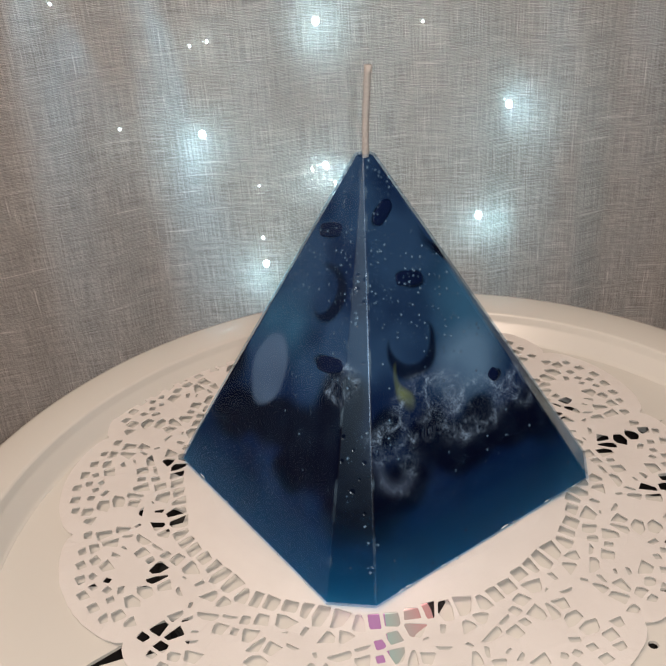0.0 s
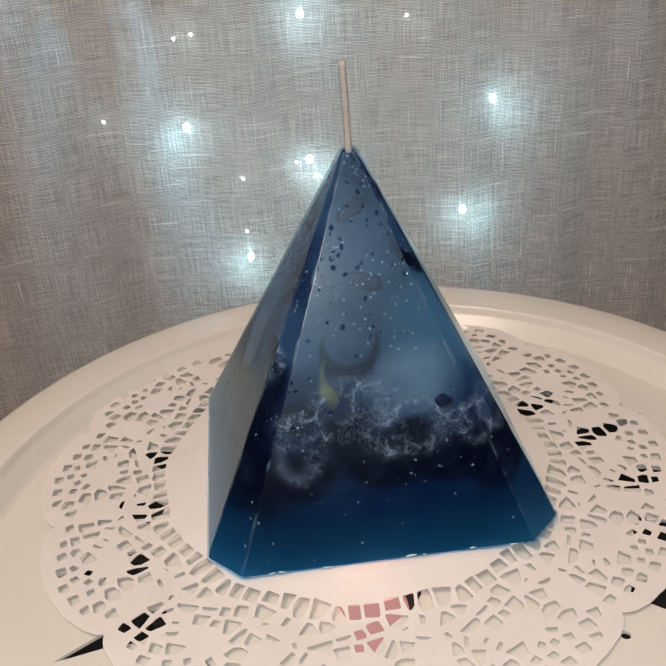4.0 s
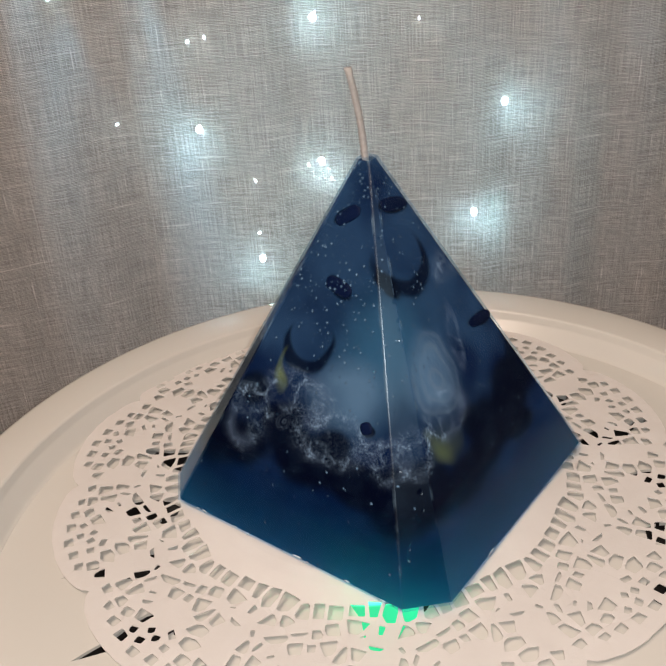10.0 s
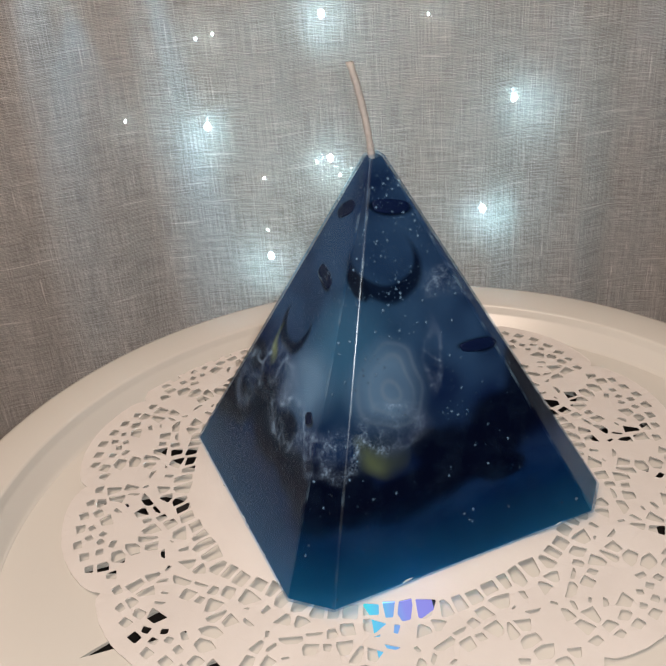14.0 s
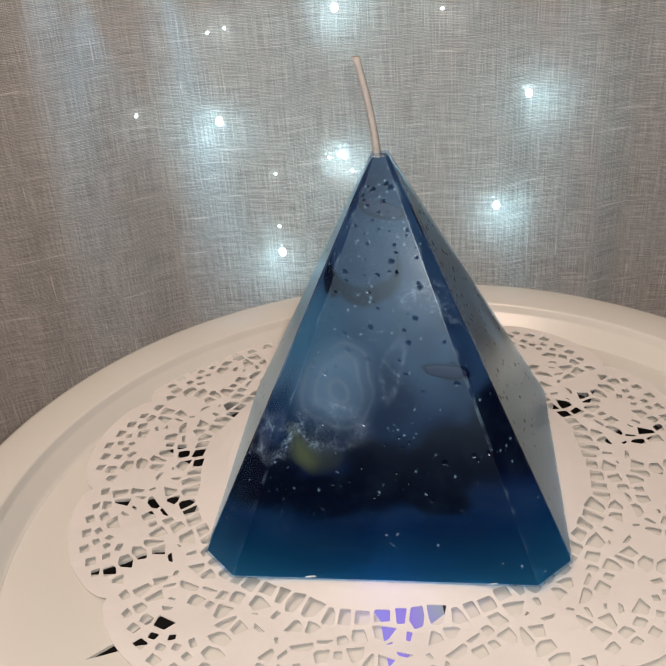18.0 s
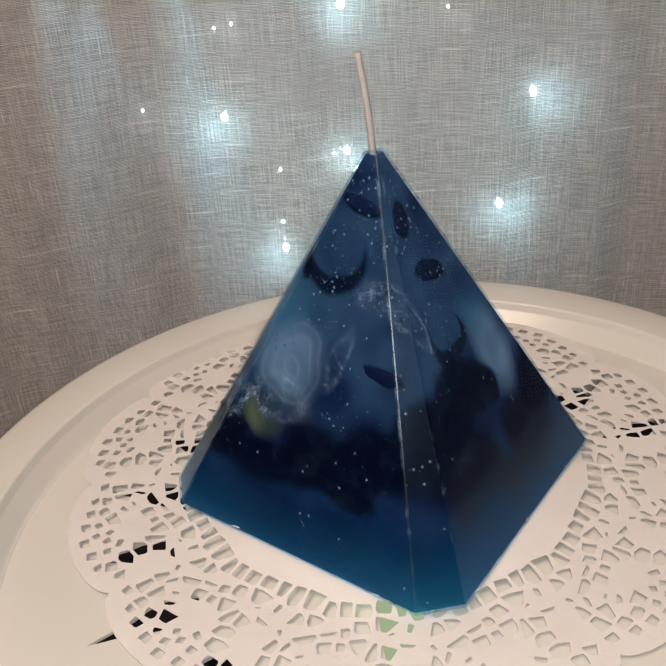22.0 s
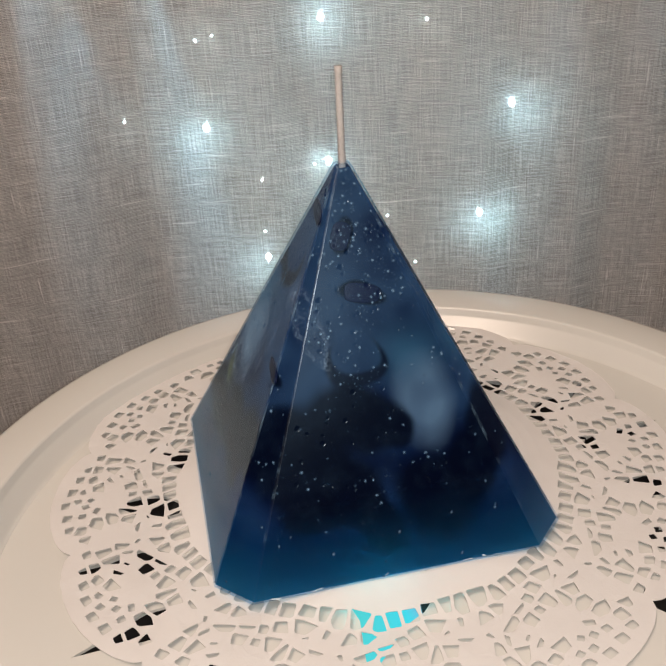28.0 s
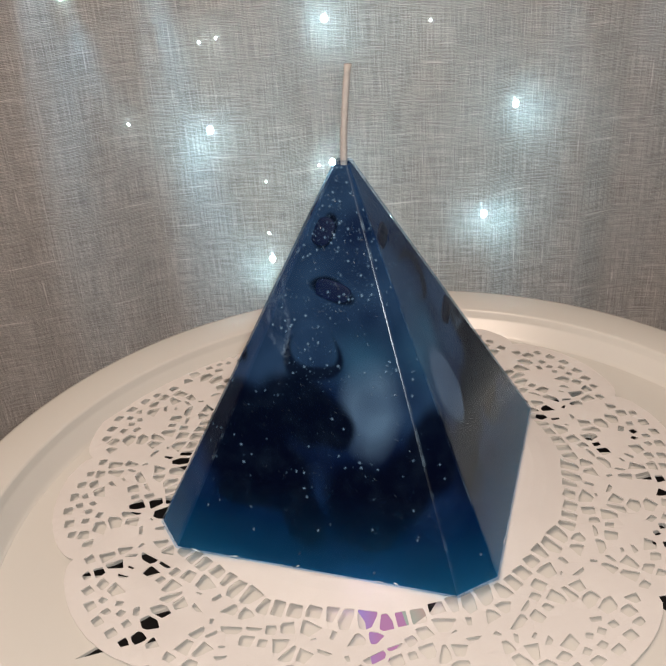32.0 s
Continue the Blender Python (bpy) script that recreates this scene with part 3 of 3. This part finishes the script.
def doily():
    rnd = random.Random(4)
    base = thing("doily", "round white paper lace doily with scalloped edge", "doily")
    drawn = []
    for k in range(12):
        for row in (LACE_INNER, LACE_SECOND, LACE_ROUND, LACE_OUTER, LACE_EDGE):
            for angle, r, wide, high, narrow, turn in row:
                drawn.append(cut(rnd, 30 * k + angle, r, wide, high, narrow, turn))
    # a bar of paper is left between every two cuts
    holes = []
    for mid, poly in drawn:
        shape = poly
        for mid2, poly2 in drawn:
            d = (mid2 - mid).length
            if 0.01 < d < 9:
                n = (mid2 - mid) / d
                mine, theirs = max((q - mid).dot(n) for q in poly), max((mid2 - q).dot(n) for q in poly2)
                if mine + theirs + 1.0 > d:
                    shape = trim(shape, mid.dot(n) + max(d * mine / (mine + theirs) - 0.5, 0.1), n)
        if len(shape) > 2:
            holes.append(blunt(shape))
    outer = []
    for i in range(360):
        a = 2 * math.pi * i / 360
        r = edge_radius(a) + rnd.uniform(-0.00014, 0.00014)
        outer.append((r * math.cos(a), r * math.sin(a)))
    extra = [(r * math.cos(radians(3 * i)), r * math.sin(radians(3 * i))) for r in (0.02, 0.04, 0.05, 0.054, 0.058, 0.062, 0.0695, 0.076, 0.083, 0.0885, 0.0965, 0.1015) for i in range(120)]
    bm = sheet(outer, holes, -0.0002, extra)
    for v in bm.verts:
        r = v.co.xy.length
        f = min(max((r - 0.052) / 0.020, 0.0), 1.0)
        v.co.z -= 0.0034 * f * f * (3 - 2 * f)
        v.co.z += 0.00022 * noise.noise(Vector((v.co.x * 55, v.co.y * 55, 0))) * min(max((r - 0.07) / 0.01, 0.0), 1.0)
        # pressed relief of the lace and a raised line inside the edge
        v.co.z += 0.00016 * noise.noise(Vector((v.co.x * 420, v.co.y * 420, 5))) * min(max((r - 0.064) / 0.004, 0.0), 1.0)
    # the cut edges of the paper
    rim = bmesh.ops.extrude_edge_only(bm, edges=[e for e in bm.edges if e.is_boundary])
    bmesh.ops.translate(bm, vec=(0, 0, -0.00028), verts=[v for v in rim["geom"] if isinstance(v, bmesh.types.BMVert)])
    # plain middle, cut lace and scalloped border, of one paper
    def ring(face):
        r = max(v.co.xy.length for v in face.verts)
        return "plain_middle" if r < 0.0635 else "lace_band" if r < 0.1008 and face.calc_center_median().xy.length < 0.1002 else "scalloped_border"
    for name in ("plain_middle", "lace_band", "scalloped_border"):
        piece = bm.copy()
        bmesh.ops.delete(piece, geom=[f for f in piece.faces if ring(f) != name], context="FACES")
        part(name, piece, PAPER, base)
    bm.free()
    return base


# ---- candle ----
CX, CY, CT = 0.00275, 0.00369, -18.65
HALF, CUT, HIGH, TOP = 0.0525, 0.00970, 0.1050, 0.0022
WICK_TIP = (0.00391, -0.00158, 0.13006)
# what is cast into the wax, side by side: across, up the slope, half length, half width (mm), turn, kind
INSIDE_AB = [
    (-1.2, 100.3, 4.9, 2.2, 37, 'k'),
    (0.7, 80.3, 5.3, 2.4, -13, 'k'),
    (-6.1, 61.1, 8.7, 7.4, 4, 'c'),
    (19.1, 44.4, 2.1, 2.0, 31, 'k'),
    (-21.4, 43.8, 5.5, 5.2, 78, 'd'),
    (-8.5, 36.3, 7.5, 6.3, 6, 'd'),
    (-32.6, 25.5, 10.7, 9.3, 10, 'd'),
    (-21.4, 27.2, 9.3, 6.1, 4, 'd'),
    (1.9, 29.4, 13.1, 7.6, -7, 'd'),
    (9.7, 35.1, 6.0, 4.8, 5, 'd'),
    (33.9, 28.2, 10.5, 10.1, 22, 'd'),
    (18.7, 28.2, 10.6, 6.0, 3, 'd'),
    (11.9, 51.4, 13.6, 10.1, 13, 'p'),
    (-12.8, 50.7, 5.1, 1.6, 82, 'y'),
    (-0.0, 46.2, 6.7, 6.5, 49, 'm'),
    (1.2, 45.7, 5.5, 5.3, 50, 'r'),
    (-8.5, 37.7, 2.7, 2.2, 5, 'r'),
    (28.0, 38.1, 6.0, 5.2, 87, 'm'),
    (-21.4, 35.8, 8.6, 7.4, 85, 'm'),
    (-6.7, 47.3, 9.7, 6.0, 2, 'm'),
    (9.0, 38.1, 11.9, 7.2, 3, 'm'),
    (15.9, 64.5, 17.6, 10.5, 76, 't'),
]
INSIDE_BC = [
    (0.7, 102.3, 6.2, 2.3, -15, 'k'),
    (-3.9, 86.2, 10.8, 9.6, -1, 'c'),
    (-13.7, 84.0, 5.5, 2.3, -81, 's'),
    (17.5, 58.7, 6.5, 1.9, -6, 'k'),
    (16.3, 22.8, 8.2, 4.9, -6, 's'),
    (-31.7, 28.3, 8.4, 7.7, 77, 'd'),
    (-5.0, 36.5, 4.5, 4.1, 83, 'd'),
    (-12.7, 24.5, 15.2, 5.7, 2, 'd'),
    (0.2, 30.1, 8.8, 8.1, 82, 'd'),
    (18.6, 36.3, 9.6, 7.0, 2, 'd'),
    (31.0, 43.4, 13.7, 7.8, 66, 'd'),
    (11.7, 29.1, 11.4, 7.0, 2, 'd'),
    (-12.4, 54.0, 12.2, 11.0, 85, 'p'),
    (-19.0, 37.4, 8.4, 5.6, -3, 'y'),
    (-24.5, 42.0, 4.0, 3.0, 20, 'y'),
    (-11.8, 54.3, 9.9, 9.3, 82, 'r'),
    (-30.8, 40.9, 6.5, 5.3, 85, 'm'),
    (3.3, 60.4, 8.6, 2.5, 80, 'm'),
    (-13.7, 44.0, 9.3, 5.9, 1, 'm'),
    (-22.7, 67.3, 13.9, 9.3, 88, 't'),
]
INSIDE_CD = [
    (-3.6, 97.4, 4.7, 3.1, 68, 'k'),
    (0.3, 81.1, 5.9, 3.2, -14, 'k'),
    (-3.9, 62.2, 8.5, 7.4, 0, 'c'),
    (-1.5, 44.1, 8.9, 7.5, 0, 'd'),
    (3.8, 41.6, 5.4, 5.4, 69, 'd'),
    (-23.4, 36.0, 14.6, 13.3, 82, 'd'),
    (-3.5, 16.7, 10.3, 4.9, -67, 'd'),
    (14.6, 20.7, 12.2, 11.7, 81, 'd'),
    (25.5, 29.1, 8.5, 8.3, 81, 'd'),
    (32.8, 39.8, 12.0, 6.5, 89, 'd'),
    (-21.5, 21.2, 8.5, 3.7, 0, 'd'),
    (-11.7, 26.0, 9.7, 8.6, 3, 'd'),
    (-9.7, 49.1, 10.8, 7.2, -1, 'd'),
    (13.6, 49.2, 12.9, 8.5, -87, 'p'),
    (11.0, 63.0, 7.1, 7.1, 78, 't'),
    (-16.0, 73.2, 14.2, 3.6, -80, 'm'),
]
INSIDE_DA = [
    (-2.6, 94.0, 5.5, 2.4, 16, 'k'),
    (4.3, 77.1, 8.4, 7.7, 90, 'c'),
    (14.0, 59.2, 6.4, 2.6, 15, 'k'),
    (19.4, 35.2, 15.3, 11.9, 28, 'd'),
    (13.5, 25.4, 10.6, 4.9, 28, 'd'),
    (42.1, 29.2, 13.7, 10.0, 34, 'd'),
    (-19.6, 28.7, 13.5, 7.4, 24, 'd'),
    (-2.4, 34.0, 14.2, 7.0, 25, 'd'),
    (21.9, 50.8, 9.4, 7.9, -60, 'd'),
    (-11.4, 47.5, 11.5, 7.6, 82, 'o'),
    (-17.0, 62.0, 9.0, 6.0, 60, 't'),
    (-5.5, 62.9, 8.1, 7.3, -32, 't'),
    (19.2, 56.1, 7.1, 5.3, -60, 'm'),
]


def octagon(half, cut, z):
    pts = []
    for k in range(4):
        a = radians(-90 + 90 * k)
        u, v = Vector((math.cos(a), math.sin(a))), Vector((-math.sin(a), math.cos(a)))
        r, d = half * math.sqrt(2) - cut / math.sqrt(2), cut / math.sqrt(2)
        for sgn in (-1, 1):
            q = u * r + v * sgn * d
            pts.append(Vector((q.x, q.y, z)))
    return pts


def side_frame(k):
    a = radians(-45 + 90 * k)
    n2 = Vector((math.cos(a), math.sin(a), 0))
    across = Vector((-math.sin(a), math.cos(a), 0))
    foot, tip = n2 * HALF, n2 * TOP + Vector((0, 0, HIGH))
    up = (tip - foot).normalized()
    return foot, across, up, across.cross(up).normalized()


def marbling(pts, blobs):
    """The wax's colour at each point: clear blue below, hazy above, teal at the foot, with soft dark, pale and yellow
    clouds.
    """
    z = pts[:, 2:3]
    wob = np.array([[noise.noise(Vector(q) * 95), noise.noise(Vector(q) * 95 + Vector((7, 3, 1))), noise.noise(Vector(q) * 95 + Vector((1, 9, 4)))] for q in pts.tolist()])
    cloud = np.array([noise.noise(Vector(q) * 40) for q in pts.tolist()])[:, None]
    low, high = np.array([[0.0030, 0.023, 0.084]]), np.array([[0.036, 0.086, 0.150]])
    f = np.clip((z - 0.016) / 0.034 + cloud * 0.5, 0, 1)
    col = low * (1 - f) + high * f
    deep = np.array([noise.noise(Vector(q) * 62 + Vector((3, 5, 2))) + 0.5 * noise.noise(Vector(q) * 150) for q in pts.tolist()])[:, None]
    navy = np.clip(0.32 - 0.9 * deep, 0, 0.85)
    col = col * (1 - navy) + np.array([[0.0035, 0.012, 0.050]]) * navy
    rim = np.clip(1 - z / 0.013, 0, 1) ** 1.3 * 0.75
    col = col * (1 - rim) + np.array([[0.008, 0.085, 0.200]]) * rim
    band = np.exp(-((z - 0.030 - cloud * 0.010) / 0.0095) ** 2) * 0.78
    col = col * (1 - band) + np.array([[0.0025, 0.005, 0.026]]) * band
    veined = np.zeros((len(pts), 1))
    for kind in "tpcdsmyro":
        for centre, ax, ay, az, ra, rb, sort in blobs:
            if sort != kind:
                continue
            q = pts + wob * {"p": 0.0014, "y": 0.0055, "r": 0.0036, "o": 0.0012}.get(kind, 0.0022) - centre
            d = np.sqrt((q @ ax / ra) ** 2 + (q @ ay / rb) ** 2 + (q @ az / max(ra, rb)) ** 2)[:, None]
            if kind == "c":
                inner = np.sqrt((q @ ax / (ra * 0.82)) ** 2 + ((q @ ay - rb * 0.34) / (rb * 0.82)) ** 2 + (q @ az / max(ra, rb)) ** 2)[:, None]
                w = np.clip((1.10 - d) / 0.16, 0, 1) * np.clip((inner - 0.92) / 0.16, 0, 1) * 0.92
                col = col * (1 - w) + np.array([[0.0020, 0.0035, 0.0150]]) * w
                w = np.clip((1.0 - inner) / 0.3, 0, 1) * 0.35
                col = col * (1 - w) + np.array([[0.018, 0.050, 0.105]]) * w
            elif kind == "s":
                w = np.clip((1.16 - d) / 0.34, 0, 1)
                w = w * w * (3 - 2 * w) * 0.97
                col = col * (1 - w) + np.array([[0.0016, 0.0026, 0.0110]]) * w
            elif kind == "r":
                ring = np.exp(-((d - 0.32) / 0.07) ** 2) * 0.8 + np.exp(-((d - 0.75) / 0.05) ** 2) * 0.45 + np.exp(-((d - 1.05) / 0.06) ** 2) * 0.35
                w = ring * np.clip(0.62 + wob[:, 1:2] * 0.8, 0.15, 0.95)
                col = col * (1 - w) + np.array([[0.26, 0.34, 0.36]]) * w
            elif kind == "o":
                w = np.clip((1.12 - d) / 0.22, 0, 1) * np.clip(0.80 + wob[:, :1] * 0.25, 0.5, 1) * 0.85
                col = col * (1 - w) + np.array([[0.150, 0.235, 0.300]]) * w
            elif kind == "d":
                w = np.clip((1.36 - d) / 0.55, 0, 1)
                w = w * w * (3 - 2 * w) * 0.96
                col = col * (1 - w) + np.array([[0.0020, 0.0032, 0.0120]]) * w
            elif kind == "p":
                w = np.clip((1.25 - d) / 0.7, 0, 1) ** 1.2 * 0.72 * np.clip(0.85 + wob[:, :1] * 0.7, 0.35, 1)
                col = col * (1 - w) + np.array([[0.210, 0.350, 0.420]]) * w
            elif kind == "t":
                w = np.exp(-d * d * 1.0) * 0.75
                col = col * (1 - w) + np.array([[0.060, 0.185, 0.260]]) * w
            elif kind == "y":
                w = np.clip((1.25 - d) / 0.8, 0, 1) * 0.85 * np.clip(0.75 + wob[:, :1] * 1.1, 0.15, 1)
                col = col * (1 - w) + np.array([[0.24, 0.29, 0.085]]) * w
            else:
                shell = np.exp(-((d - 0.95) / 0.24) ** 2)
                fill = np.clip((1.3 - d) / 0.6, 0, 1)
                veined = np.maximum(veined, np.maximum(shell, fill * 0.35))
                w = shell * np.clip(0.03 + 0.28 * wob[:, 2:3], 0.0, 0.22)
                col = col * (1 - w) + np.array([[0.26, 0.34, 0.41]]) * w
    return np.c_[np.clip(col * np.array([[0.62, 0.58, 0.66]]), 0, 1), veined]


def candle():
    base = thing("candle", "blue marbled pyramid candle with flattened corners and pale wick, unlit", "candle")
    # hazy outer wax
    bm = bmesh.new()
    lo = [bm.verts.new(q) for q in octagon(HALF, CUT, 0)]
    hi = [bm.verts.new(q) for q in octagon(TOP, CUT * TOP / HALF, HIGH)]
    for i in range(8):
        bm.faces.new((lo[i], lo[(i + 1) % 8], hi[(i + 1) % 8], hi[i]))
    bm.faces.new(hi)
    bm.faces.new(list(reversed(lo)))
    glint_edge = bmesh.ops.bevel(bm, geom=bm.edges[:], offset=0.0005, segments=5, affect="EDGES", profile=0.5)
    for face in glint_edge["faces"]:
        face.material_index = 1
    bmesh.ops.recalc_face_normals(bm, faces=bm.faces)
    body = part("body", bm, SKIN, base)
    body.data.materials.append(EDGE)

    blobs = []
    for k, cast in enumerate((INSIDE_AB, INSIDE_BC, INSIDE_CD, INSIDE_DA)):
        foot, across, up, out = side_frame(k)
        for s, h, ra, rb, turn, kind in cast:
            place = foot + across * (s / 1000) + up * (h / 1000)
            a = radians(turn)
            ax, ay = across * math.cos(a) + up * math.sin(a), up * math.cos(a) - across * math.sin(a)
            if kind == "k":
                chunk(base, place, ax, ay, out, ra / 1000, rb / 1000)
                kind = "s"
            blobs.append((np.array(place), np.array(ax), np.array(ay), np.array(out), ra / 1000, rb / 1000, kind))

    # marbled inner wax
    inset = 0.0007
    bm = bmesh.new()
    lo = octagon(HALF - inset, CUT, 0.0004)
    hi = octagon(TOP * 0.8, CUT * TOP * 0.8 / HALF, HIGH - 0.0008)
    up_n = 230
    for i in range(8):
        a, b, c, d = lo[i], lo[(i + 1) % 8], hi[(i + 1) % 8], hi[i]
        n = 36 if i % 2 == 0 else 200
        rows = [[bm.verts.new(a.lerp(b, u / n).lerp(d.lerp(c, u / n), v / up_n)) for u in range(n + 1)] for v in range(up_n + 1)]
        for v in range(up_n):
            for u in range(n):
                bm.faces.new((rows[v][u], rows[v][u + 1], rows[v + 1][u + 1], rows[v + 1][u]))
    core = part("core", bm, CORE, base)
    pts = np.empty(len(core.data.vertices) * 3)
    core.data.vertices.foreach_get("co", pts)
    col = marbling(pts.reshape(-1, 3), blobs)
    layer = core.data.color_attributes.new("marbling", "FLOAT_COLOR", "POINT")
    layer.data.foreach_set("color", col.ravel())

    # white flecks of wax along the foot
    rnd = random.Random(11)
    for k, spots in ((0, (-34, -31, -18, -13, 6, 8.5, 10, 24, 36)), (1, (-20, 3, 30)), (2, (-36, -24, -9, -4, 7, 20, 25, 29)), (3, (-28, -12, 18, 33))):
        foot, across, up, out = side_frame(k)
        for at in spots:
            bm = bmesh.new()
            bmesh.ops.create_icosphere(bm, subdivisions=2, radius=1)
            long, high = rnd.uniform(0.0005, 0.0017), rnd.uniform(0.00012, 0.00028)
            tilt = rnd.uniform(-0.0003, 0.0003)
            at_h = rnd.uniform(0.0003, 0.0016)
            for v in bm.verts:
                x, y, z = v.co
                v.co = foot + across * (at / 1000 + x * long) + up * (at_h + y * high + tilt * x) + out * (z * 0.00016)
            part("wax_fleck", bm, FLECK, base)

    # wick, leaning and slightly curved
    c, s = math.cos(radians(-CT)), math.sin(radians(-CT))
    tx, ty = WICK_TIP[0] - CX, WICK_TIP[1] - CY
    tip = Vector((tx * c - ty * s, tx * s + ty * c, WICK_TIP[2]))
    foot = Vector((tip.x * 0.05, tip.y * 0.05, HIGH - 0.006))
    bm = bmesh.new()
    rings = []
    for i in range(15):
        f = i / 14
        q = foot.lerp(tip, f) + Vector((tip.x, tip.y, 0)) * (-0.17 * math.sin(math.pi * f))
        r = 0.00098 * (1.0 + 0.05 * math.sin(i * 2.3)) * (1.12 if i == 14 else 1)
        rings.append([bm.verts.new(q + Vector((r * math.cos(t * math.pi / 5), r * math.sin(t * math.pi / 5), 0))) for t in range(10)])
    for a, b in zip(rings, rings[1:]):
        for t in range(10):
            bm.faces.new((a[t], a[(t + 1) % 10], b[(t + 1) % 10], b[t]))
    bm.faces.new(rings[-1])
    part("wick", bm, WICK, base, "stiff off-white waxed cotton wick", smooth=True)
    return base


def chunk(base, place, ax, ay, out, ra, rb):
    """A rounded chip of darker wax lying just under the surface."""
    bm = bmesh.new()
    bmesh.ops.create_uvsphere(bm, u_segments=24, v_segments=12, radius=1)
    for v in bm.verts:
        x, y, z = [math.copysign(abs(c) ** 0.72, c) for c in v.co]
        wob = 0.90 + 0.10 * noise.noise(Vector((x * 2, y * 2, ra * 900)))
        v.co = place + ax * (x * ra * wob) + ay * (y * rb * wob) + out * (z * 0.00042 - 0.00058)
    part("wax_chip", bm, NAVY, base, "dark navy chip of wax", smooth=True)


room()
curtain()
fairy_lights()
side_table()
tray()
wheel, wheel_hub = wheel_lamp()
disc = turntable()
lace = doily()
block = candle()

# how far the turning middle has come round: seconds, degrees
TURN = [(0, 6.96), (1, -0.64), (2, -7.99), (3, -15.29), (3.5, -19.03), (5.5, -33.66), (6, -37.19), (7, -44.47), (8, -51.55), (9, -58.53), (10, -65.46), (11, -72.88), (12, -79.98), (13, -87.25), (14, -94.47), (14.5, -98.27), (16.5, -112.93), (17, -116.40), (18, -123.80), (19, -130.71), (20, -137.68), (21, -144.86), (22, -152.24), (23, -159.36), (24, -166.29), (25, -173.63), (25.5, -177.45), (27.5, -192.05), (28, -195.80), (29, -203.06), (30, -210.53), (31, -217.54), (32, -224.77)]
DOILY_AT = (0.0001, 0.0014)


def turned(x, y, a):
    c, s = math.cos(radians(a)), math.sin(radians(a))
    return x * c - y * s, x * s + y * c


def motions():
    walk(block, [(t, pose(*turned(CX, CY, a), 0, 0, 0, a + CT)) for t, a in TURN])
    walk(lace, [(t, pose(*turned(*DOILY_AT, a), 0, 0, 0, a + 19.9)) for t, a in TURN])
    walk(disc, [(t, pose(0, 0, 0, 0, 0, a)) for t, a in TURN])
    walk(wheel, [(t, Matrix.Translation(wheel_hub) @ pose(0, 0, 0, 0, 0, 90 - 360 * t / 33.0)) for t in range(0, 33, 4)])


motions()
